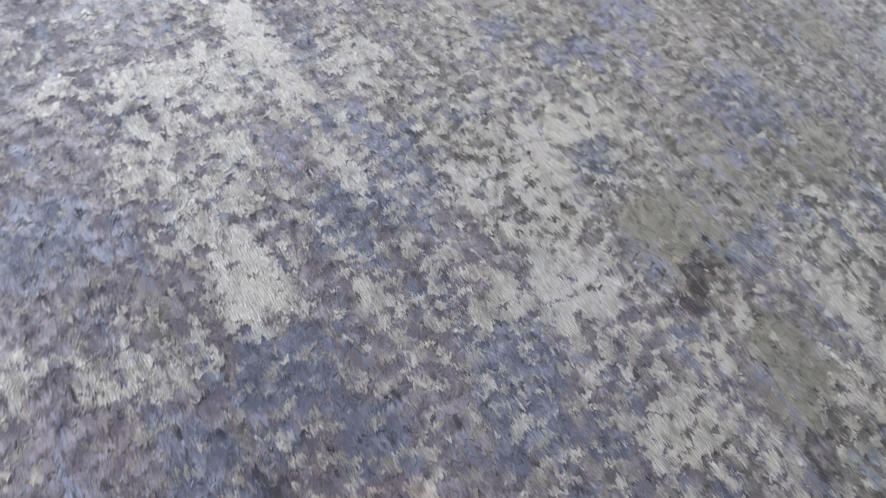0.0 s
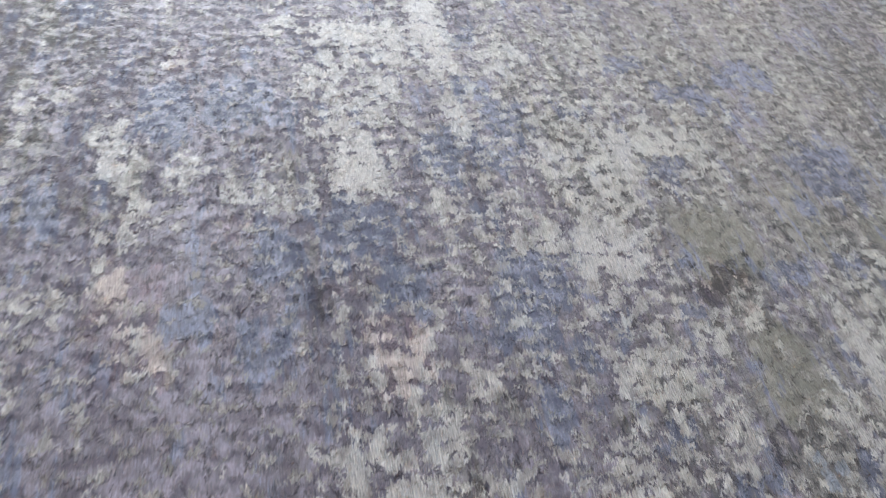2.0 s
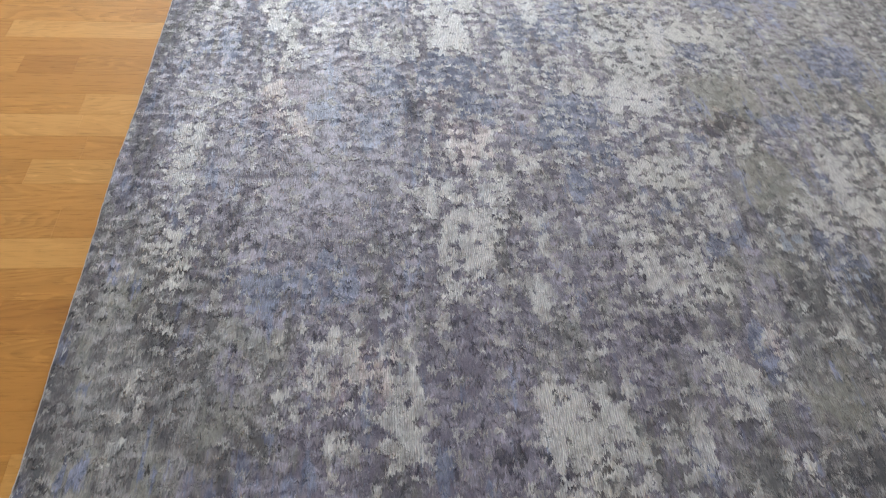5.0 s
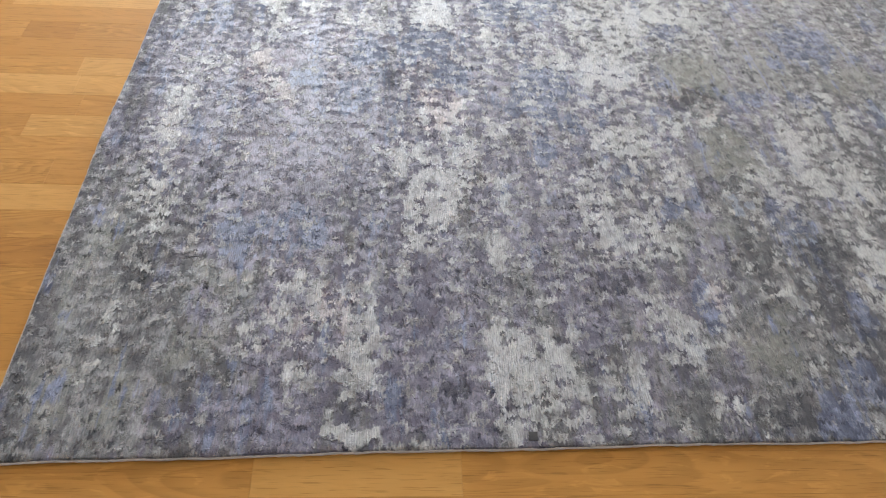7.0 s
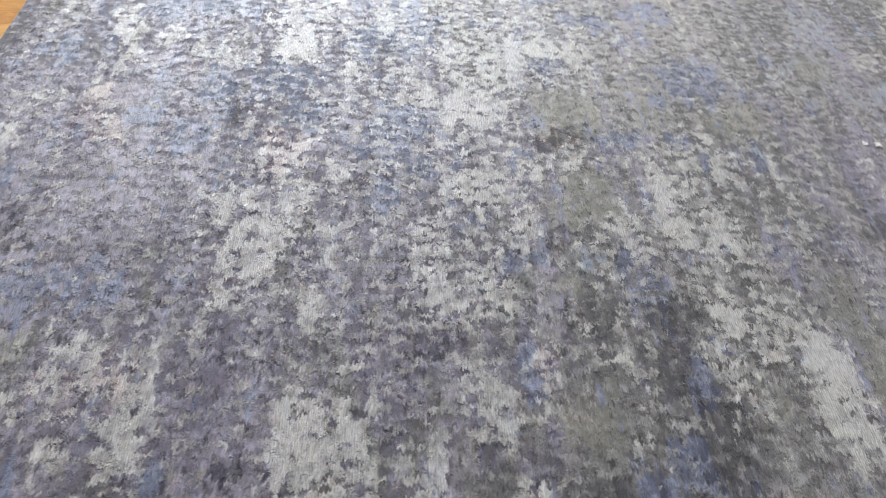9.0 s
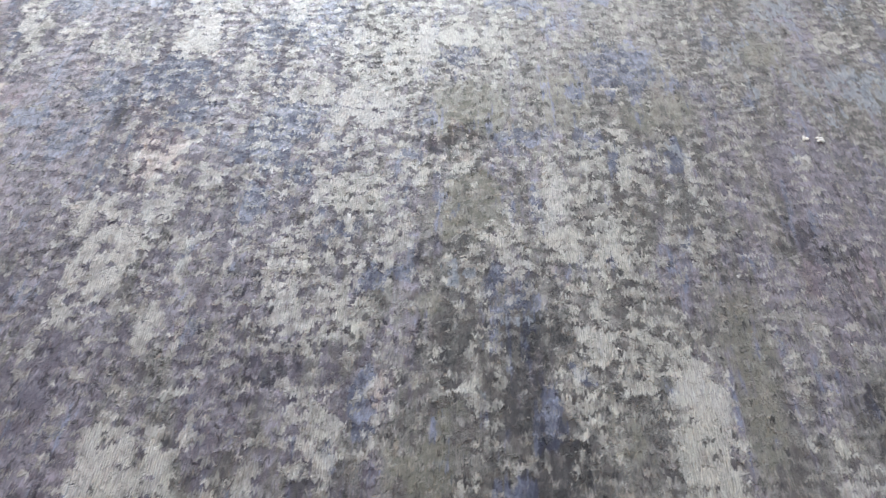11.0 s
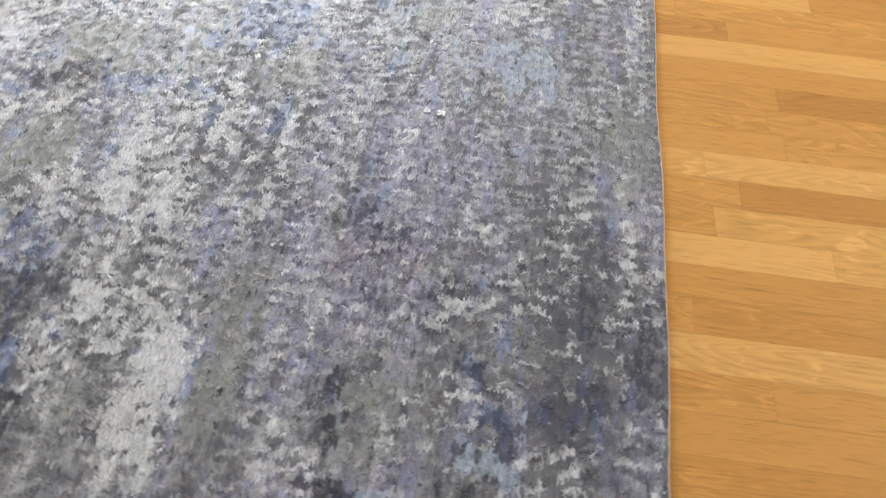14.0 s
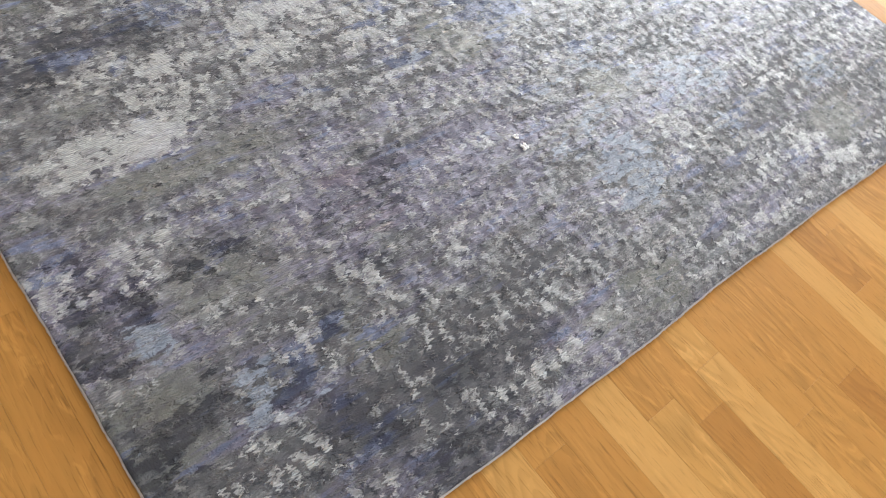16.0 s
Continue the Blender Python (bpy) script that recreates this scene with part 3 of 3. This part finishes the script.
# pale sky blue
weave("sky", (1.6, 0.62, 0.035, 0.025, 1), (2.485, 0.135, 0.032, 0.04, 1.25), (2.65, 0.26, 0.04, 0.05, 0.95), (2.70, 0.25, 0.03, 0.05, 0.9), (2.72, 0.34, 0.03, 0.03, 0.7), (2.66, 1.25, 0.10, 0.10, 1),
      (2.5, 1.3, 0.04, 0.05, 0.8), (2.53, 1.14, 0.04, 0.04, 0.7), (2.35, 1.42, 0.035, 0.05, 0.7), (2.52, 1.68, 0.08, 0.11, 0.9),
      (2.7, 1.62, 0.04, 0.04, 0.8), (2.7, 2.08, 0.06, 0.08, 0.8), (2.42, 1.52, 0.05, 0.04, 0.7), (1.13, 1.83, 0.03, 0.03, 0.9),
      (0.92, 1.66, 0.02, 0.03, 0.6), (1.72, 1.04, 0.05, 0.025, 0.7), (2.1, 1.0, 0.03, 0.03, 0.7), (1.15, 1.45, 0.03, 0.03, 0.6),
      (2.35, 1.26, 0.02, 0.06, 0.7), (1.72, 0.53, 0.04, 0.03, 0.6))
# rosy beige
weave("warm", (0.4, 0.99, 0.04, 0.04, 1), (0.85, 0.95, 0.06, 0.09, 1), (0.55, 1.28, 0.04, 0.03, 0.7), (0.58, 0.27, 0.09, 0.07, 0.7),
      (1.46, 0.35, 0.03, 0.04, 0.7), (1.55, 1.03, 0.06, 0.04, 1.2), (1.6, 0.96, 0.04, 0.03, 0.8), (1.56, 0.44, 0.06, 0.05, 0.6),
      (0.46, 1.82, 0.05, 0.05, 0.8), (2.42, 0.68, 0.1, 0.08, 0.7), (0.37, 1.1, 0.06, 0.1, 0.9), (0.74, 1.12, 0.06, 0.04, 0.7))


def value_noise(x, y, size, seed):
    """Smooth noise between 0 and 1 over metres, one cell being size across."""
    grid = np.random.RandomState(seed).rand(128, 128)
    u, v = x / size + 40, y / size + 40
    i, j = np.floor(u).astype(int), np.floor(v).astype(int)
    f, g = u - i, v - j
    f, g = f * f * (3 - 2 * f), g * g * (3 - 2 * g)
    at = lambda a, b: grid[a % 128, b % 128]
    return (at(i, j) * (1 - f) + at(i + 1, j) * f) * (1 - g) + (at(i, j + 1) * (1 - f) + at(i + 1, j + 1) * f) * g


def motif_field(kind, x, y, seed, grow=1.0):
    """How strongly a woven motif shows at each knot: ragged soft-edged ovals and blocks."""
    wx = x + (value_noise(x, y, 0.06, seed) - 0.5) * 0.030 + (value_noise(x, y, 0.017, seed + 1) - 0.5) * 0.022
    wy = y + (value_noise(x, y * 0.3, 0.022, seed + 2) - 0.5) * 0.07 + (value_noise(x, y, 0.017, seed + 3) - 0.5) * 0.03
    field = np.zeros_like(x)
    for cx, cy, rx, ry, strength in MOTIFS[kind]:
        r = (np.abs((wx - cx) / (rx * grow)) ** 4 + np.abs((wy - cy) / (ry * grow)) ** 4) ** 0.25
        field = np.maximum(field, strength * np.clip((1.45 - r) / 0.7, 0, 1))
    return field


def rug_front(x):
    return -0.045 + 0.036 * x - 0.005 * x * x + 0.0006 * np.sin(x * 53.0 + 1.5 * np.sin(x * 19.0)) + 0.0012 * np.sin(x * 11.0)


def rug_side(y):
    """How far the two long ends stray from straight."""
    return 0.0035 * np.sin(y * 5.3 + 0.6) + 0.0018 * np.sin(y * 13.1) + 0.0005 * np.sin(y * 61.0 + 1.3 * np.sin(y * 17.0))


def silver_share(x, y):
    """Silver flecks are densest across the middle and thin out at the two ends."""
    middle = np.exp(-((x - 1.2 - 0.32 * np.clip(y - 0.5, 0, 1)) / 0.72) ** 2) * np.clip((y + 0.25) / 1.4, 0, 1)
    ends = -0.16 * np.clip((x - 2.1) / 0.6, 0, 1) * np.clip((0.9 - y) / 0.8, 0, 1) - 0.05 * dusky_end(x, y) + 0.12 * np.clip((0.12 - x) / 0.1, 0, 1)
    band = np.exp(-((x - 1.62 + 0.25 * (y - 0.8)) / 0.42) ** 2) * np.clip((y - 0.15) / 0.4, 0, 1) * np.clip((2.0 - y) / 0.4, 0, 1)
    return 0.25 + 0.36 * middle + 0.26 * band - 0.14 * np.exp(-((x - 1.2) / 0.3) ** 2 - ((y - 0.4) / 0.35) ** 2) - ends + 0.14 * np.clip((x - 1.9) / 0.3, 0, 1) + 0.14 * np.exp(-((x - 2.05) / 0.25) ** 2 - ((y - 0.4) / 0.45) ** 2)


def dusky_end(x, y):
    """The front corner of the right end is woven in darker yarn."""
    return np.clip((x - 2.45) / 0.4, 0, 1) * np.clip((1.05 - y) / 0.6, 0, 1)


def ground_share(x, y):
    ends = 0.10 * np.clip((x - 2.2) / 0.7, 0, 1) * np.clip((1.1 - y) / 1.0, 0, 1) + 0.12 * np.clip((0.13 - x) / 0.1, 0, 1)
    return 0.40 + ends + 0.15 * dusky_end(x, y) + 0.10 * np.clip((x - 1.9) / 0.3, 0, 1) + 0.08 * np.clip((0.4 - y) / 0.4, 0, 1)


def tone_share(x, y):
    """The flat weave runs lighter towards the back of the middle and darker along the left end and in one corner."""
    back = np.exp(-((x - 1.9) / 0.5) ** 2 - ((y - 1.7) / 0.5) ** 2)
    south_east = np.exp(-((x - 2.88) / 0.32) ** 2 - ((y - 0.38) / 0.4) ** 2)
    # weaker light in the far right corner, put into the weave's tone
    north_east_shade = np.clip((x - 2.4) / 0.4, 0, 1) * np.clip((y - 1.6) / 0.6, 0, 1)
    return 0.30 * back - 0.17 * south_east - 0.08 * north_east_shade - 0.10 * np.clip((0.12 - x) / 0.1, 0, 1)


def make_rug():
    rug = tagged(new("rug"), "abstract blue, grey and silver hand-knotted rug on the oak floor", "rug")
    nx, ny = 376, 316
    lip = np.array([0.0, 0.0008, 0.002, 0.0035])
    along = lambda count, size: np.concatenate([lip / size, np.linspace(0.012 / size, 1 - 0.012 / size, count - 8), 1 - lip[::-1] / size])
    s, t = np.meshgrid(along(nx, 3.0), along(ny, 2.55))
    back = 2.527
    y = rug_front(3.0 * s) * (1 - t) + back * t
    left = -0.002 + rug_side(y) * 0.8
    right = 2.985 + 0.018 * y + rug_side(y + 3.0)
    x = left * (1 - s) + right * s
    edge = np.minimum(np.minimum(s, 1 - s) * 3.0, np.minimum(t, 1 - t) * 2.55)
    round_off = np.sqrt(np.clip(1 - (1 - np.clip(edge / 0.0035, 0, 1)) ** 2, 0, 1))
    swell = 0.0012 * (value_noise(x, y, 0.16, 50) - 0.5) + 0.0014 * (value_noise(x, y, 0.012, 51) - 0.5)
    z = 0.0055 + (THICK - 0.0055) * round_off + swell * round_off
    verts = np.stack([x.ravel(), y.ravel(), z.ravel()], 1)
    i = np.arange(nx * ny).reshape(ny, nx)
    quads = np.stack([i[:-1, :-1], i[:-1, 1:], i[1:, 1:], i[1:, :-1]], -1).reshape(-1, 4)
    data = bpy.data.meshes.new("woven_face")
    data.from_pydata(verts.tolist(), [], quads.tolist())
    pile = new("woven_face", data)
    pile.parent = rug
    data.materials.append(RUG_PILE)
    smooth(pile)
    fx, fy = x.ravel(), y.ravel()
    slow = value_noise(fx, fy, 0.30, 60)
    # long streaks that follow the warp
    streak = value_noise(fx, fy * 0.2, 0.045, 62) * 0.6 + value_noise(fx, fy * 0.3, 0.02, 63) * 0.4
    streak_b = value_noise(fx, fy * 0.25, 0.05, 64) * 0.6 + value_noise(fx, fy * 0.3, 0.018, 65) * 0.4
    streak_c = value_noise(fx, fy * 0.25, 0.07, 66)
    bands = value_noise(fx, fy * 0.07, 0.032, 67) * 0.6 + value_noise(fx, fy * 0.1, 0.012, 68) * 0.4 - 0.5
    stripe = value_noise(fx, fy * 0.12, 0.085, 75) - 0.5
    pale, olive, dark = motif_field("pale", fx, fy, 1), motif_field("olive", fx, fy, 31), motif_field("dark", fx, fy, 41)
    blue, lavender = motif_field("blue", fx, fy, 11), motif_field("lavender", fx, fy, 21)
    sky, warm = motif_field("sky", fx, fy, 71), motif_field("warm", fx, fy, 81)
    east = np.clip((fx - 1.9) / 0.3, 0, 1)
    back_blue = np.clip((fy - 0.5) / 0.5, 0, 1)
    fields = {
        "pale": 0.06 + silver_share(fx, fy) + pale * (0.45 + 0.45 * streak_b) - 0.20 * blue - 0.42 * olive - 0.28 * dark + 0.40 * (streak_b - 0.5) + 0.55 * bands - 0.2 * stripe,
        "blue": 0.14 * np.clip((2.2 - fx) / 0.5, 0, 1) * back_blue + 0.12 * np.exp(-((fx - 1.65) / 0.25) ** 2 - ((fy - 0.35) / 0.35) ** 2) + 0.25 * (value_noise(fx, fy * 0.2, 0.10, 70) - 0.5) + blue * (1 - 0.35 * east) + 0.15 + 0.3 * (streak - 0.5),
        "lavender": 0.20 * east - 0.45 * np.exp(-((fx - 0.15) / 0.25) ** 2 - ((fy - 0.25) / 0.4) ** 2) - 0.12 * np.clip((0.5 - fy) / 0.4, 0, 1) + 0.4 * (value_noise(fx, fy * 0.12, 0.10, 69) - 0.5) + 0.6 * lavender + 0.14 * np.exp(-((fx - 0.7) / 0.45) ** 2) + 0.40 * np.clip((2.0 - fx) / 0.8, 0, 1) + 0.15 * np.clip((2.4 - fx) / 0.6, 0, 1) * back_blue + 0.25 + 0.5 * (streak_c - 0.5) - 0.35 * olive,
        "olive": np.clip(olive + 0.16 * np.clip((fx - 1.5) / 0.6, 0, 1), 0, 1),
        "dark": dark * 0.95 + (0.22 - 0.10 * east) * slow + 0.10 * dusky_end(fx, fy) + 0.08 * np.clip((0.12 - fx) / 0.1, 0, 1),
        "warm": 0.9 * warm + 0.05 * (1 - slow),
        "sky": 1.08 * sky,
        "tone": 0.15 * lavender - 0.1 * dark + 0.4 * bands + 0.3 * (streak_c - 0.5) + 0.2 * stripe - 0.05 * dusky_end(fx, fy) + tone_share(fx, fy),
        "ground": np.clip(ground_share(fx, fy) + 0.30 * olive + 0.30 * dark + 0.10 * blue - (0.15 + 0.35 * streak_b) * pale + 0.35 * (streak - 0.5) - 0.3 * bands + 0.12 * stripe, 0, 1),
    }
    for name, values in fields.items():
        layer = data.attributes.new(name, "FLOAT", "POINT")
        layer.data.foreach_set("value", values.astype(np.float32))
    # overcast edge cord that runs round the rug
    ring = [(a, 0) for a in np.linspace(0, 1, 900)] + [(1, b) for b in np.linspace(0, 1, 760)[1:]]
    ring += [(a, 1) for a in np.linspace(1, 0, 900)[1:]] + [(0, b) for b in np.linspace(1, 0, 760)[1:-1]]
    path = []
    for a, b in ring:
        py = rug_front(3.0 * a) * (1 - b) + back * b
        px = (-0.002 + rug_side(py) * 0.8) * (1 - a) + (2.985 + 0.018 * py + rug_side(py + 3.0)) * a
        path.append(Vector((px, py, 0.0)))
    bm = bmesh.new()
    loops = []
    for k, p in enumerate(path):
        ahead = (path[(k + 1) % len(path)] - path[k - 1]).normalized()
        out = Vector((ahead.y, -ahead.x, 0))
        loop = []
        for c in range(8):
            turn = c * math.tau / 8
            fat = 0.0030 + 0.0011 * (noise.noise(p * 90.0) + 0.6 * noise.noise(p * 260.0))
            loop.append(bm.verts.new(p + out * (math.cos(turn) * fat) + Vector((0, 0, 0.0042 + math.sin(turn) * fat))))
        loops.append(loop)
    for k in range(len(loops)):
        a, b = loops[k - 1], loops[k]
        for c in range(8):
            bm.faces.new((a[c], b[c], b[(c + 1) % 8], a[(c + 1) % 8]))
    smooth(part("edge_binding", bm, RUG_YARN, rug, "pale grey overcast yarn edge"))
    # woven backing just above the boards
    bm = bmesh.new()
    block(bm, (0.02, 0.03, 0.0005), (2.975, back - 0.02, 0.004))
    part("backing", bm, RUG_BACK, rug)
    # one knot block in charcoal yarn near the front edge
    bm = bmesh.new()
    block(bm, (0.990, -0.001, 0.006), (1.008, 0.017, THICK + 0.0012), 0.0012)
    part("woven_mark", bm, RUG_CHARCOAL, rug, "small square charcoal knot mark")
    return rug


make_rug()


# ---- lint on the rug ----
def make_lint(x, y, size, seed):
    rnd = random.Random(seed)
    bm = bmesh.new()
    for k in range(9):
        made = bmesh.ops.create_icosphere(bm, subdivisions=2, radius=size * rnd.uniform(0.25, 0.5))["verts"]
        off = Vector((rnd.uniform(-1, 1), rnd.uniform(-1, 1), 0)) * size * 0.75
        for v in made:
            v.co *= 1 + 0.5 * noise.noise(v.co / size * 1.7 + Vector((seed, k, 0)))
            v.co.z *= 0.5
            v.co += off
    low = min(v.co.z for v in bm.verts)
    ob = smooth(part("lint", bm, LINT_WHITE))
    ob.location = (x, y, THICK - low - 0.001)
    return tagged(ob, "small white fluff lying on the rug", "lint", "specks of lint on the rug")


make_lint(2.447, 1.069, 0.0075, 1)
make_lint(2.479, 1.067, 0.0105, 2)


# ---- floor ----
bm = bmesh.new()
block(bm, (X0, Y0, -0.06), (X1, Y1, -0.019))
floor = tagged(part("floor", bm, GAP_DARK), "honey oak strip floor with a satin varnish", "floor", kind="structure")

STRIP, FIRST, GAP = 0.0826, 0.650, 0.00014
# joints along x in the rows that show beside the rug, counted from the row that starts at y 0.65
JOINTS = {-1: (3.055, 3.74), -2: (3.43, 4.2), -3: (3.196, 3.9), 1: (3.368, 4.1), 2: (3.12, 3.95), 3: (3.185, 4.3), 4: (-0.13, 3.11, 3.8), -9: (0.862, 2.3), -8: (0.2, 2.9)}
TONES = {(-1, 3.055): 1, (1, 3.368): 0, (2, 3.12): 0, (3, 3.185): 2, (4, 3.11): 0, (4, -0.13): 0, (-9, 0.862): 1}
# short planks and their tones beside the left end of the rug
SHORT = {3: -0.135, 7: -0.345}
BESIDE = {3: 1, 4: 0, 5: 0, 6: 1, 7: 1}
OAKS = (OAK_LIGHT, OAK_HONEY, OAK_BROWN)


def plank_mesh(long, wide):
    """One strip with broken edges, its origin in the middle of its top."""
    a, b, e = long / 2 - GAP, wide / 2 - GAP, 0.0002
    rings = [(a, b, -0.018), (a, b, -e), (a - e, b - e, 0.0)]
    bm = bmesh.new()
    loops = [[bm.verts.new((sx * x, sy * y, z)) for sx, sy in ((-1, -1), (1, -1), (1, 1), (-1, 1))] for x, y, z in rings]
    for low, high in zip(loops, loops[1:]):
        for k in range(4):
            bm.faces.new((low[k], low[(k + 1) % 4], high[(k + 1) % 4], high[k]))
    bm.faces.new(loops[-1])
    return bm


def lay_floor():
    rnd = random.Random(5)
    rest = {0: bmesh.new(), 1: bmesh.new(), 2: bmesh.new()}
    made = 0
    for row in range(math.ceil((Y0 - FIRST) / STRIP), math.floor((Y1 - FIRST) / STRIP)):
        y = FIRST + (row + 0.5) * STRIP
        fixed = JOINTS.get(row, ())
        cuts, at = [X0], X0
        while True:
            at += rnd.uniform(0.45, 1.3)
            if at > X1 - 0.3:
                break
            if all(abs(at - f) > 0.3 for f in fixed):
                cuts.append(at)
        cuts = sorted([*cuts, *fixed, X1])
        toned = [(a, b, TONES.get((row, a), rnd.choices((0, 1, 2), (2, 7, 1))[0])) for a, b in zip(cuts, cuts[1:])]
        pieces = []
        for a, b, tone in toned:
            tone = BESIDE.get(row, tone) if a < -0.14 < b or b < 0.6 and a > -0.6 else tone
            if row in SHORT and a < SHORT[row] - 0.05 and SHORT[row] + 0.05 < b:
                pieces += [(a, SHORT[row], tone), (SHORT[row], b, 2)]
            else:
                pieces.append((a, b, tone))
        for a, b, tone in pieces:
            x = (a + b) / 2
            lean = 0.0035 * (x - 3.0)
            near = -0.6 < y < 2.75 and (b > 2.9 and a < 4.4 or a < 0.1 and b > -1.1 or y < 0.1)
            bm = plank_mesh(b - a, STRIP)
            if near and made < 300:
                made += 1
                ob = part("plank", bm, OAKS[tone], floor)
                ob.matrix_world = pose(x, y + lean, rnd.uniform(-0.00012, 0.0), 0, 0, 0.2)
            else:
                bm.transform(pose(x, y + lean, 0, 0, 0, 0.2))
                data = bpy.data.meshes.new("strip")
                bm.to_mesh(data)
                rest[tone].from_mesh(data)
                bpy.data.meshes.remove(data)
                bm.free()
    for tone, bm in rest.items():
        tagged(part("planks", bm, OAKS[tone], floor), kind="stuff")


lay_floor()
